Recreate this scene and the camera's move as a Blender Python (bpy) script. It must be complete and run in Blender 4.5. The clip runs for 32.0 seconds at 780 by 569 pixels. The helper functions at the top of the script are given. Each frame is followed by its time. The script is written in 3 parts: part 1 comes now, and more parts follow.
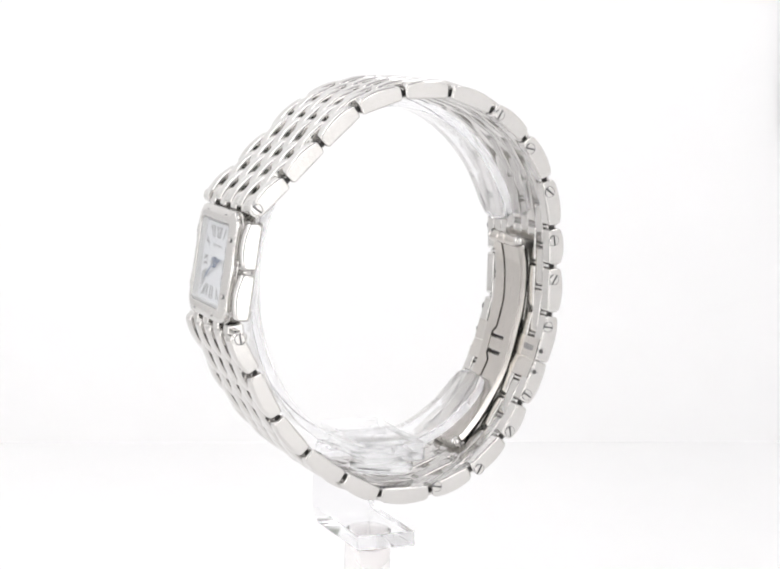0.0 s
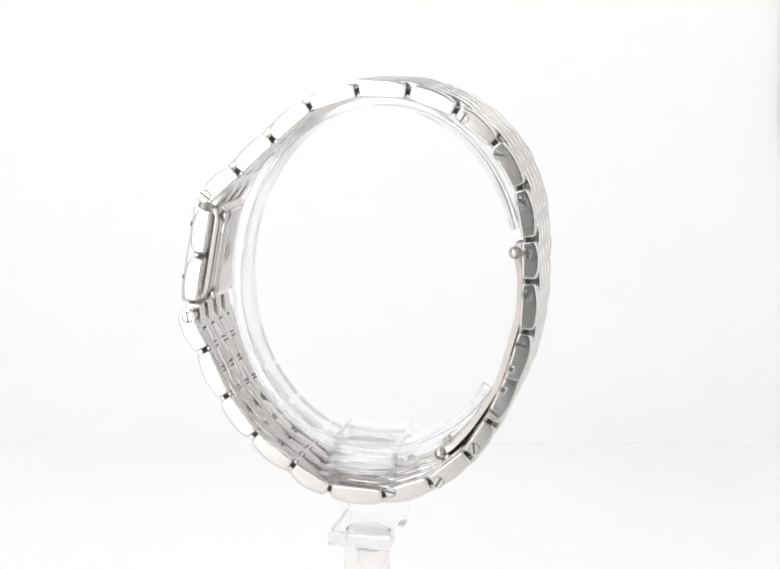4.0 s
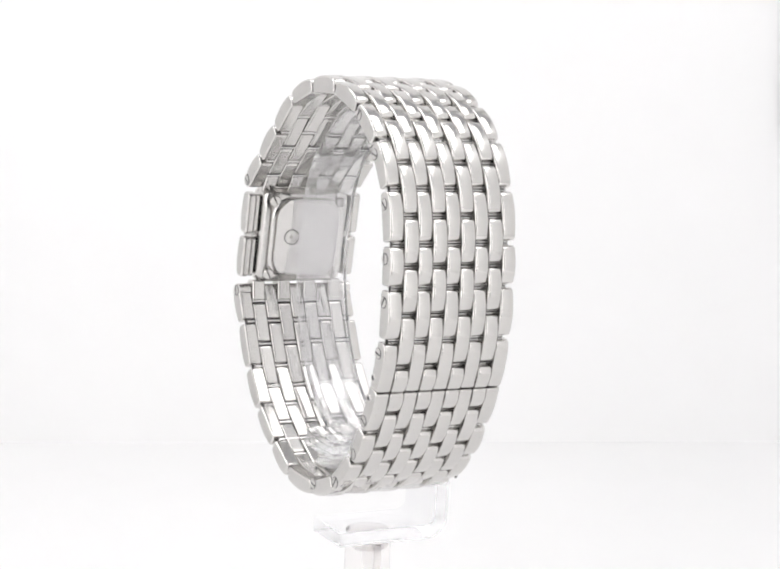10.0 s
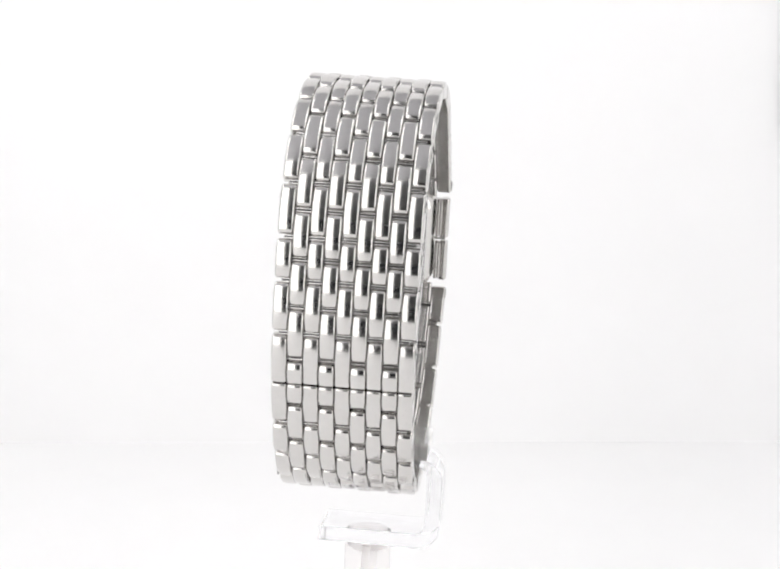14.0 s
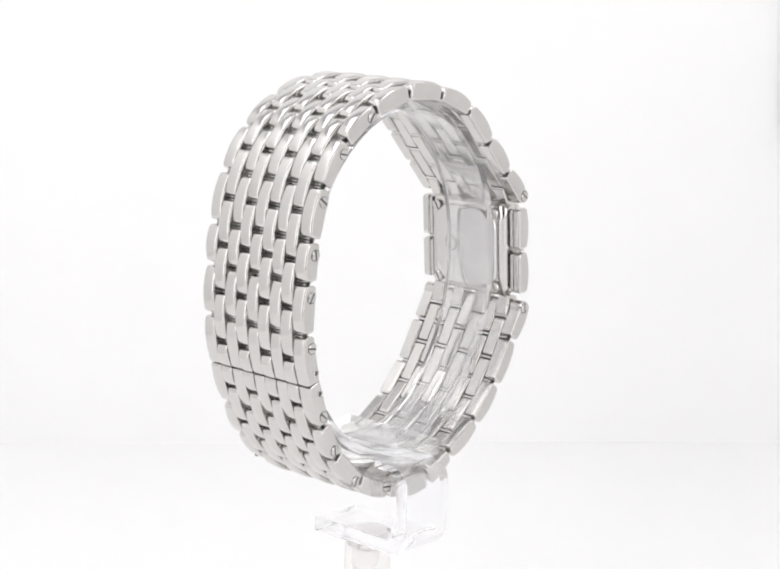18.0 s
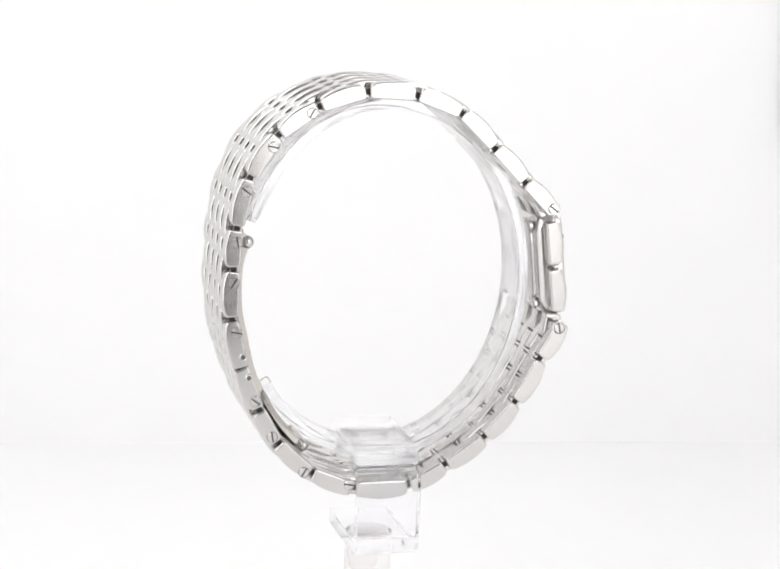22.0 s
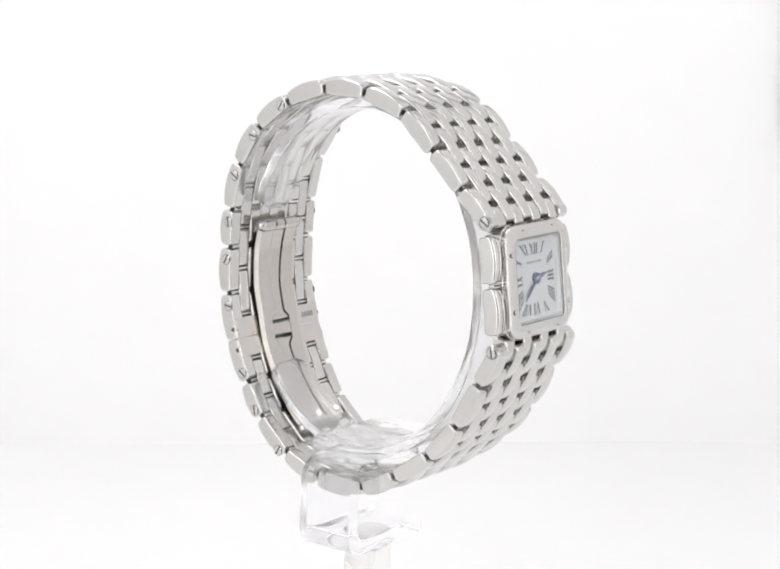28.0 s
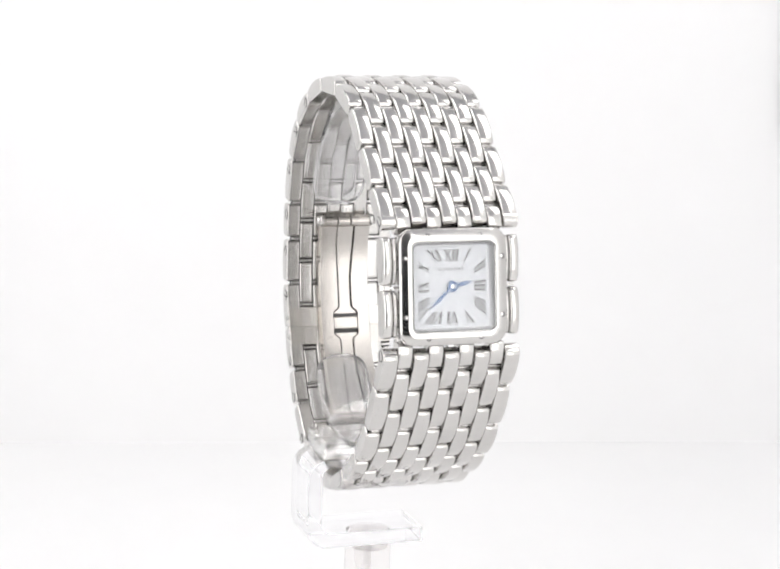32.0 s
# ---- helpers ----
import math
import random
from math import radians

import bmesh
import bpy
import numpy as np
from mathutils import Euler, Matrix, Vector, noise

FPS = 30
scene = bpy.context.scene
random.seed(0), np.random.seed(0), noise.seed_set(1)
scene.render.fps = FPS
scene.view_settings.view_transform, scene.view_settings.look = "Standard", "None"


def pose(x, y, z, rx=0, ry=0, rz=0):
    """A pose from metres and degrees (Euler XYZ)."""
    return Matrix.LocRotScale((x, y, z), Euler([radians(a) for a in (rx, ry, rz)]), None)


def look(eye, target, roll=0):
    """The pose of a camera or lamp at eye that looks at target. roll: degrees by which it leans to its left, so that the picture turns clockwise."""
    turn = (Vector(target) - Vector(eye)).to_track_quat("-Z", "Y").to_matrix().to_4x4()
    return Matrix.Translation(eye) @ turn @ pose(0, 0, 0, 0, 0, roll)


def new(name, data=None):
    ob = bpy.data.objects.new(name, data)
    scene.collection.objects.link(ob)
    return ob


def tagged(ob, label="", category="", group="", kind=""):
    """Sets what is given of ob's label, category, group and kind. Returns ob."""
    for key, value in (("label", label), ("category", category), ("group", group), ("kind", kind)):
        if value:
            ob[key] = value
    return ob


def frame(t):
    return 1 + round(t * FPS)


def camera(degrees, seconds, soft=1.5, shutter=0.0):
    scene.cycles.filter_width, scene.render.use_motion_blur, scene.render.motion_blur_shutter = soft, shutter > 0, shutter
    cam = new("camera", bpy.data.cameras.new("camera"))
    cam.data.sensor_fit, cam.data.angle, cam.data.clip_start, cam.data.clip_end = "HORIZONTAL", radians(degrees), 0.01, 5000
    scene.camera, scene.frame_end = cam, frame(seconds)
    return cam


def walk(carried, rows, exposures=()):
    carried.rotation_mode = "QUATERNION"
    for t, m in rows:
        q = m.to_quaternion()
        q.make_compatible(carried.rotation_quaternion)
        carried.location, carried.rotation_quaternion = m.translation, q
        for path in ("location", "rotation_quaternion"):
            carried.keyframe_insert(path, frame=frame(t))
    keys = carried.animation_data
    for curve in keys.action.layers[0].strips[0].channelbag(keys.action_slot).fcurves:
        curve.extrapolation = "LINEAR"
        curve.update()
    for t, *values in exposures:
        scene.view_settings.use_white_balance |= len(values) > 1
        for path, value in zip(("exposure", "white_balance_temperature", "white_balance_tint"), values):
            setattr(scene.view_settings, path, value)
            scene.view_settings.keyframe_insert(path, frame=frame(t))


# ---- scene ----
# ---- camera: stands still before the open front of the light box ----
LENS, EYE_H, BACK, PITCH, YAW = 24.862, 0.140, 0.27532, -9.632, 0.369
EYE = Vector((0.0, -BACK, EYE_H))
AHEAD = Vector((math.sin(radians(YAW)) * math.cos(radians(PITCH)), math.cos(radians(YAW)) * math.cos(radians(PITCH)), math.sin(radians(PITCH))))
cam = camera(LENS, 32.0, 2.1)
walk(cam, [(0.0, look(EYE, EYE + AHEAD)), (32.0, look(EYE, EYE + AHEAD))], [(0.0, 0.18), (2.2, 0.175), (3.2, 0.135), (32.0, 0.13)])

# ---- the turntable's axis (leaning a little) and the pose of what turns on it ----
AXIS = Matrix.Translation(EYE) @ Matrix.Rotation(radians(2.4805), 4, AHEAD) @ Matrix.Translation((0, BACK, -0.05492))
SEAT = Matrix(((0.99508, -0.09905, -0.00193, 0.0002), (0.09907, 0.99489, 0.01941, -0.0020), (0.0, -0.01951, 0.99981, 0.0), (0, 0, 0, 1)))


def turned(t):
    """Pose of the turning things t seconds in."""
    angle = 0.32571 - 0.150521 * t + 1.319e-5 * (t - 16) ** 2
    return AXIS @ Matrix.Rotation(angle, 4, "Z") @ SEAT


# ---- light: added unseen lamps at both sides of the slit and two under the ceiling, dark room outside ----
world = bpy.data.worlds.new("world")
scene.world = world
world.use_nodes = True
world.node_tree.nodes["Background"].inputs[0].default_value = (0.07, 0.07, 0.077, 1)
world.node_tree.nodes["Background"].inputs[1].default_value = 0.35


def area_lamp(name, place, target, sx, sy, watts, colour=(1, 1, 1)):
    data = bpy.data.lights.new(name, "AREA")
    data.shape, data.size, data.size_y, data.energy, data.color = "RECTANGLE", sx, sy, watts, colour
    ob = new(name, data)
    ob.matrix_basis = look(place, target)
    return ob


WHITE = (1.0, 0.992, 0.992)
area_lamp("unseen_front_light", (-0.176, -0.321, 0.235), (-0.176, 0.0, 0.235), 0.174, 0.45, 0.43, WHITE)
area_lamp("unseen_front_light", (0.196, -0.321, 0.235), (0.196, 0.0, 0.235), 0.136, 0.45, 0.35, WHITE)
area_lamp("unseen_top_light", (-0.195, 0.0, 0.462), (-0.175, 0.05, 0.0), 0.13, 0.46, 0.72, WHITE)
area_lamp("unseen_top_light", (0.215, 0.0, 0.462), (0.185, 0.05, 0.0), 0.095, 0.46, 0.53, WHITE)


# ---- materials ----
def material(name, colour, rough=0.5, metal=0.0, grain=0.0, grain_size=400.0, bump=0.0, trans=0.0, ior=1.5, spread=0.0, stretch=(1, 1, 1), vary_rough=0.0, coat=0.0):
    m = bpy.data.materials.new(name)
    m.use_nodes = True
    nt = m.node_tree
    b = nt.nodes["Principled BSDF"]
    b.inputs["Base Color"].default_value = (*colour, 1)
    b.inputs["Roughness"].default_value = rough
    b.inputs["Metallic"].default_value = metal
    b.inputs["IOR"].default_value = ior
    b.inputs["Transmission Weight"].default_value = trans
    b.inputs["Coat Weight"].default_value = coat
    b.inputs["Coat Roughness"].default_value = rough
    if grain or bump or vary_rough:
        co = nt.nodes.new("ShaderNodeTexCoord")
        mp = nt.nodes.new("ShaderNodeMapping")
        mp.inputs["Scale"].default_value = stretch
        nz = nt.nodes.new("ShaderNodeTexNoise")
        nz.inputs["Scale"].default_value = grain_size
        nz.inputs["Detail"].default_value = 4
        nt.links.new(co.outputs["Object"], mp.inputs[0])
        nt.links.new(mp.outputs[0], nz.inputs["Vector"])
        big = nt.nodes.new("ShaderNodeTexNoise")
        big.inputs["Scale"].default_value = grain_size * 0.12
        nt.links.new(mp.outputs[0], big.inputs["Vector"])
        mixed = nt.nodes.new("ShaderNodeMath")
        mixed.operation = "MULTIPLY_ADD"
        mixed.inputs[1].default_value = 0.5
        half = nt.nodes.new("ShaderNodeMath")
        half.operation = "MULTIPLY"
        half.inputs[1].default_value = 0.5
        nt.links.new(big.outputs[0], half.inputs[0])
        nt.links.new(nz.outputs[0], mixed.inputs[0])
        nt.links.new(half.outputs[0], mixed.inputs[2])
        if grain:
            hsv = nt.nodes.new("ShaderNodeHueSaturation")
            hsv.inputs["Color"].default_value = (*colour, 1)
            rng = nt.nodes.new("ShaderNodeMapRange")
            rng.inputs["From Min"].default_value, rng.inputs["From Max"].default_value = 0.3, 0.7
            rng.inputs["To Min"].default_value, rng.inputs["To Max"].default_value = 1 - grain, 1 + grain
            nt.links.new(mixed.outputs[0], rng.inputs["Value"])
            nt.links.new(rng.outputs[0], hsv.inputs["Value"])
            nt.links.new(hsv.outputs[0], b.inputs["Base Color"])
        if vary_rough:
            rr2 = nt.nodes.new("ShaderNodeMapRange")
            rr2.inputs["From Min"].default_value, rr2.inputs["From Max"].default_value = 0.3, 0.7
            rr2.inputs["To Min"].default_value, rr2.inputs["To Max"].default_value = max(rough - vary_rough, 0.0), rough + vary_rough
            nt.links.new(mixed.outputs[0], rr2.inputs["Value"])
            nt.links.new(rr2.outputs[0], b.inputs["Roughness"])
        if bump:
            bp = nt.nodes.new("ShaderNodeBump")
            bp.inputs["Strength"].default_value = bump
            bp.inputs["Distance"].default_value = 0.00005
            nt.links.new(nz.outputs[0], bp.inputs["Height"])
            nt.links.new(bp.outputs[0], b.inputs["Normal"])
    return m


STEEL = material("polished_steel", (0.63, 0.616, 0.598), 0.155, 1.0, grain=0.04, grain_size=900, vary_rough=0.05)
BRUSHED = material("satin_steel", (0.62, 0.595, 0.563), 0.22, 1.0, grain=0.05, grain_size=1200, bump=0.05, stretch=(0.12, 1, 1), vary_rough=0.05)
BLADE = material("warm_satin_steel", (0.55, 0.522, 0.49), 0.2, 1.0, grain=0.07, grain_size=700, bump=0.05, stretch=(0.12, 1, 1), vary_rough=0.06)
BACK = material("burnished_back_steel", (0.66, 0.645, 0.63), 0.13, 1.0, grain=0.06, grain_size=500, vary_rough=0.06)
PINS = material("dull_pin_steel", (0.66, 0.65, 0.64), 0.2, 1.0, grain=0.05)
# dark tone painted for the shade in screw grooves, slots and holes
SHADED = material("recess_shade", (0.12, 0.12, 0.12), 0.4, 1.0, grain=0.05)
# near-black tone painted for the shade deep between the links
GAPSHADE = material("link_gap_shade", (0.025, 0.024, 0.023), 0.65, 0.0, grain=0.1)
CLEAR = material("clear_acrylic", (0.97, 0.97, 0.98), 0.03, 0.0, trans=0.97, ior=1.18)
BLOCKMAT = material("hazy_clear_acrylic", (1.0, 1.0, 1.0), 0.05, 0.0, trans=0.96, ior=1.10, coat=0.6)
SCUFFED = material("scuffed_clear_acrylic", (0.99, 0.99, 1.0), 0.04, 0.0, trans=0.93, ior=1.20, vary_rough=0.03, grain_size=350, bump=0.4, coat=0.9)
REHAUT = material("satin_inner_rim", (0.72, 0.72, 0.72), 0.3, 0.6, grain=0.04)
CRYSTAL = material("watch_crystal", (1, 1, 1), 0.0, 0.0, trans=1.0, ior=1.5)
DIAL = material("white_dial_lacquer", (0.59, 0.605, 0.625), 0.35, 0.0, grain=0.015, grain_size=600)
PRINT = material("grey_black_print", (0.06, 0.06, 0.065), 0.5)
FAINT = material("grey_print", (0.20, 0.20, 0.21), 0.5)
MARKED = material("stamped_steel", (0.42, 0.395, 0.37), 0.4, 1.0)
BLUED = material("blued_steel", (0.09, 0.14, 0.25), 0.28, 0.9)
CLOTH = material("white_box_cloth", (0.90, 0.898, 0.897), 0.75, grain=0.008, grain_size=60, bump=0.1)
GREYTOP = material("dimmed_ceiling_cloth", (0.56, 0.56, 0.58), 0.8, grain=0.02, grain_size=60)
DARKCLOTH = material("dark_grey_cloth", (0.36, 0.36, 0.37), 0.9, grain=0.1, grain_size=40)
TABLE = material("dark_laminate", (0.035, 0.034, 0.034), 0.45, grain=0.1, grain_size=80)
PLAINGREY = material("plain_grey", (0.34, 0.36, 0.33), 0.8, grain=0.05, grain_size=200)
POSTMAT = material("clear_plastic", (0.97, 0.955, 0.95), 0.08, trans=0.93, ior=1.12, grain=0.03, grain_size=300, bump=0.1)
PEGMAT = material("frosted_white_plastic", (0.985, 0.97, 0.965), 0.3, trans=0.9, ior=1.06, grain=0.04, grain_size=300)

MM = 0.001


# ---- mesh helpers ----
def finish(bm, name, mat, sharp=16):
    bmesh.ops.recalc_face_normals(bm, faces=bm.faces[:])
    bm.normal_update()
    normals = []
    if not sharp:  # eased edges: large faces stay flat, the narrow ones between them turn
        for v in bm.verts:
            n = Vector()
            for f in v.link_faces:
                n += f.normal * f.calc_area() ** 1.5
            normals.append(n.normalized() if n.length else v.normal.copy())
    me = bpy.data.meshes.new(name)
    bm.to_mesh(me)
    bm.free()
    for p in me.polygons:
        p.use_smooth = True
    if sharp:
        me.set_sharp_from_angle(angle=radians(sharp))
    else:
        me.normals_split_custom_set_from_vertices(normals)
    me.materials.append(mat)
    return me


def part(name, data, mat, parent, label="", m=None, sharp=16):
    me = finish(data, name, mat, sharp) if isinstance(data, bmesh.types.BMesh) else data
    ob = new(name, me)
    ob.parent = parent
    if m is not None:
        ob.matrix_basis = m
    if label:
        tagged(ob, label)
    return ob


def bevelled(bm, offset, segments=2, angle=25):
    bm.normal_update()
    edges = [e for e in bm.edges if len(e.link_faces) == 2 and e.calc_face_angle(0) > radians(angle)]
    bmesh.ops.bevel(bm, geom=edges, offset=offset, offset_type="OFFSET", segments=segments, profile=0.5, affect="EDGES", clamp_overlap=True)
    return bm


def prism(outline, y0, y1):
    """A prism over an outline of (x, z) between y0 and y1."""
    bm = bmesh.new()
    a = [bm.verts.new((x, y0, z)) for x, z in outline]
    b = [bm.verts.new((x, y1, z)) for x, z in outline]
    n = len(outline)
    bm.faces.new(a)
    bm.faces.new(b[::-1])
    for i in range(n):
        bm.faces.new((a[i], b[i], b[(i + 1) % n], a[(i + 1) % n]))
    return bm


def box(sx, sy, sz, x=0.0, y=0.0, z=0.0, bevel=0.0, segments=2):
    bm = bmesh.new()
    bmesh.ops.create_cube(bm, size=1)
    for v in bm.verts:
        v.co = Vector((v.co.x * sx + x, v.co.y * sy + y, v.co.z * sz + z))
    if bevel:
        bevelled(bm, bevel, segments)
    return bm


def tube(r, y0, y1, n=16, bevel=0.0):
    """A round bar along y."""
    return rod([(r, y0), (r, y1)], n) if not bevel else rod([(r - bevel, y0), (r, y0 + bevel), (r, y1 - bevel), (r - bevel, y1)], n)


def rod(rings, n=16):
    bm = bmesh.new()
    loops = []
    for r, y in rings:
        loops.append([bm.verts.new((r * math.cos(2 * math.pi * k / n), y, r * math.sin(2 * math.pi * k / n))) for k in range(n)])
    for a, b in zip(loops, loops[1:]):
        for k in range(n):
            bm.faces.new((a[k], a[(k + 1) % n], b[(k + 1) % n], b[k]))
    bm.faces.new(loops[0])
    bm.faces.new(loops[-1][::-1])
    return bm


def rounded(w, h, r, k=6):
    """Outline of a rounded rectangle."""
    out = []
    for cx, cy, a0 in ((w / 2 - r, h / 2 - r, 0), (-w / 2 + r, h / 2 - r, 90), (-w / 2 + r, -h / 2 + r, 180), (w / 2 - r, -h / 2 + r, 270)):
        for i in range(k + 1):
            a = radians(a0 + 90 * i / k)
            out.append((cx + r * math.cos(a), cy + r * math.sin(a)))
    return out


def loft(rings, cap_first=True, cap_last=True):
    """Rings of (width, height, radius, level) lofted upwards along z."""
    bm = bmesh.new()
    loops = [[bm.verts.new((x, y, z)) for x, y in rounded(w, h, r)] for w, h, r, z in rings]
    n = len(loops[0])
    for a, b in zip(loops, loops[1:]):
        for k in range(n):
            bm.faces.new((a[k], a[(k + 1) % n], b[(k + 1) % n], b[k]))
    if cap_first:
        bm.faces.new(loops[0][::-1])
    if cap_last:
        bm.faces.new(loops[-1])
    return bm


def smooth_path(points, steps=8):
    """A Catmull-Rom curve through points of the side plane."""
    p = [Vector(q) for q in points]
    p = [p[0] * 2 - p[1]] + p + [p[-1] * 2 - p[-2]]
    out = []
    for i in range(1, len(p) - 2):
        for k in range(steps):
            t = k / steps
            out.append(0.5 * (2 * p[i] + (p[i + 1] - p[i - 1]) * t + (2 * p[i - 1] - 5 * p[i] + 4 * p[i + 1] - p[i + 2]) * t * t + (3 * p[i] - p[i - 1] - 3 * p[i + 1] + p[i + 2]) * t ** 3))
    out.append(p[-2])
    return out


def ribbon(path, width_at, thick, bevel=0.0, flare=(0.0, 0.0), crown=0.0):
    """A band along a path of the side plane; width_at(u) gives its two edges in y. It grows to the right of its way, its first face is crowned."""
    bm = bmesh.new()
    rows = []
    n = len(path)
    marks = (0.0, 0.12, 0.3, 0.5, 0.7, 0.88, 1.0) if crown else (0.0, 1.0)
    for i, q in enumerate(path):
        d = (path[min(i + 1, n - 1)] - path[max(i - 1, 0)]).normalized()
        side = Vector((d.y, -d.x))
        y0, y1 = width_at(i / (n - 1))
        o = q + side * thick
        a, b = y0 - flare[0], y1 + flare[1]
        row = []
        for v in marks:
            p = q - side * crown * (1 - (2 * v - 1) ** 2)
            row.append(bm.verts.new((p.x, a + (b - a) * v, p.y)))
        rows.append(row + [bm.verts.new((o.x, y1, o.y)), bm.verts.new((o.x, y0, o.y))])
    k = len(rows[0])
    for a, b in zip(rows, rows[1:]):
        for j in range(k):
            bm.faces.new((a[j], a[(j + 1) % k], b[(j + 1) % k], b[j]))
    bm.faces.new(rows[0])
    bm.faces.new(rows[-1][::-1])
    if bevel:
        bevelled(bm, bevel, 2, 40)
    return bm


# ---- the light box ----
def light_box():
    wall_y, half, top, front = 0.257, 0.27, 0.48, -0.327
    r = 0.0001
    # floor and back wall are one sheet with a folded corner
    outline = [(-0.325, 0.0)]
    outline += [(wall_y - r + r * math.sin(radians(a)), r - r * math.cos(radians(a))) for a in range(0, 91, 10)]
    outline += [(wall_y, top)]
    bm = bmesh.new()
    lo = [bm.verts.new((-half, y, z)) for y, z in outline]
    hi = [bm.verts.new((half, y, z)) for y, z in outline]
    out_lo = [bm.verts.new((-half, y + (0.004 if z > 0.02 else 0), z - 0.004)) for y, z in outline]
    out_hi = [bm.verts.new((half, y + (0.004 if z > 0.02 else 0), z - 0.004)) for y, z in outline]
    for i in range(len(outline) - 1):
        bm.faces.new((lo[i], hi[i], hi[i + 1], lo[i + 1]))
        bm.faces.new((out_lo[i], out_lo[i + 1], out_hi[i + 1], out_hi[i]))
    me = finish(bm, "floor", CLOTH, 60)
    tagged(new("floor", me), "white seamless cloth sweep of a light box, floor and back", "floor", kind="structure")
    for name, sx in (("wall_west", -1), ("wall_east", 1)):
        bm = box(0.004, wall_y - front, top, sx * (half + 0.002), (wall_y + front) / 2, top / 2)
        tagged(new(name, finish(bm, name, CLOTH)), "white cloth side wall of the light box", "wall", kind="structure")
    # unseen ceiling, coloured greyer than the walls to dim its reflection in the steel
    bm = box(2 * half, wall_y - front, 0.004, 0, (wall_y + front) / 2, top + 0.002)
    tagged(new("ceiling", finish(bm, "ceiling", GREYTOP)), "unseen cloth ceiling of the light box, greyed to dim its reflection", "ceiling", kind="structure")
    # front cloth with an upright slit for the lens
    west, east, hi_z = -0.083, 0.124, 0.46
    bm = bmesh.new()
    for x0, x1, z0, z1 in ((-half, west, 0, top), (east, half, 0, top), (west, east, hi_z, top)):
        piece = box(x1 - x0, 0.004, z1 - z0, (x0 + x1) / 2, front - 0.002, (z0 + z1) / 2)
        tmp = bpy.data.meshes.new("tmp")
        piece.to_mesh(tmp)
        piece.free()
        bm.from_mesh(tmp)
        bpy.data.meshes.remove(tmp)
    tagged(new("wall_south", finish(bm, "wall_south", CLOTH)), "white front cloth of the light box with a slit", "wall", kind="structure")
    bm = box(1.1, 1.2, 0.02, 0, -0.35, -0.018)
    tagged(new("table", finish(bm, "table", TABLE)), "dark table top under the light box", "table", kind="structure")
    # added unseen grey hood outside the slit: grades reflections, sloping into the dark room
    hood = [(-0.334, 0.475), (-0.39, 0.45), (-0.47, 0.40), (-0.56, 0.33), (-0.66, 0.25), (-0.74, 0.17)]
    bm = bmesh.new()
    lo = [bm.verts.new((-0.35, y, z)) for y, z in hood]
    hi = [bm.verts.new((0.40, y, z)) for y, z in hood]
    for i in range(len(hood) - 1):
        bm.faces.new((lo[i], hi[i], hi[i + 1], lo[i + 1]))
    tagged(new("backdrop", finish(bm, "backdrop", DARKCLOTH, 60)), "unseen grey hood added to grade the reflections in the steel", "backdrop", kind="structure")


def wall_strip():
    """An upright grey strip at the back wall, narrowing at its foot."""
    bm = bmesh.new()
    rows = []
    for i in range(13):
        u = i / 12
        z = 0.066 + 0.40 * u
        w = 0.011 * min(1.0, math.sqrt(u * 12 + 0.05)) * (1 - 0.12 * u)
        rows.append([bm.verts.new((0.1322 + 0.0006 * u + w * math.cos(radians(a)), 0.2545 - 0.004 * math.sin(radians(a)), z)) for a in range(0, 181, 15)])
    for a, b in zip(rows, rows[1:]):
        for k in range(len(a) - 1):
            bm.faces.new((a[k], a[k + 1], b[k + 1], b[k]))
    tagged(new("strap", finish(bm, "strap", PLAINGREY, 60)), "upright grey strip at the back wall", "strap")


light_box()
wall_strip()


# ---- the bracelet's joints in its side plane, in mm: from the case over the top to the clasp and back below ----
JOINTS = [(-25.75, 20.95), (-20.61, 25.96), (-15.37, 31.17), (-9.78, 36.40), (-2.54, 38.99), (5.21, 39.23), (12.57, 36.81), (18.57, 32.40), (22.67, 25.95), (24.43, 18.33), (24.75, 12.09),
          (24.79, 4.43), (23.00, -3.08), (20.20, -9.74), (17.05, -15.10), (11.56, -20.05), (4.50, -22.80), (-4.20, -22.65), (-10.24, -19.45), (-16.49, -15.05), (-21.33, -9.36), (-25.02, -2.37), (-28.35, 3.75)]
WIDE, COLUMNS = 21.0, 9
PITCH_Y = WIDE / COLUMNS
SCREWS = {0: (-25.3, 21.75), 6: (13.67, 35.76), 7: (19.29, 30.6), 8: (23.09, 23.88), 9: (24.27, 16.23), 10: (24.64, 10.02), 11: (23.96, 2.46), 12: (20.71, -8.25), 13: (17.93, -13.94), 14: (12.78, -19.68), 15: (5.44, -21.88), 21: (-27.47, 2.83)}
HOLES = {11: (22.85, -1.35), 12: (21.83, -4.61)}
CASE_TILT = radians(7.3)
HUB = Vector((-28.1, 0.0, 12.72))


def case_pose():
    """The case's own space: x to the viewer's right, y up along the case, z out of the dial; the hub is its origin."""
    c, s = math.cos(CASE_TILT), math.sin(CASE_TILT)
    return Matrix(((0, s, -c, HUB.x * MM), (-1, 0, 0, 0), (0, c, s, HUB.z * MM), (0, 0, 0, 1)))


def case_point(up, out):
    v = case_pose() @ Vector((0, up * MM, out * MM))
    return Vector((v.x / MM, v.z / MM))


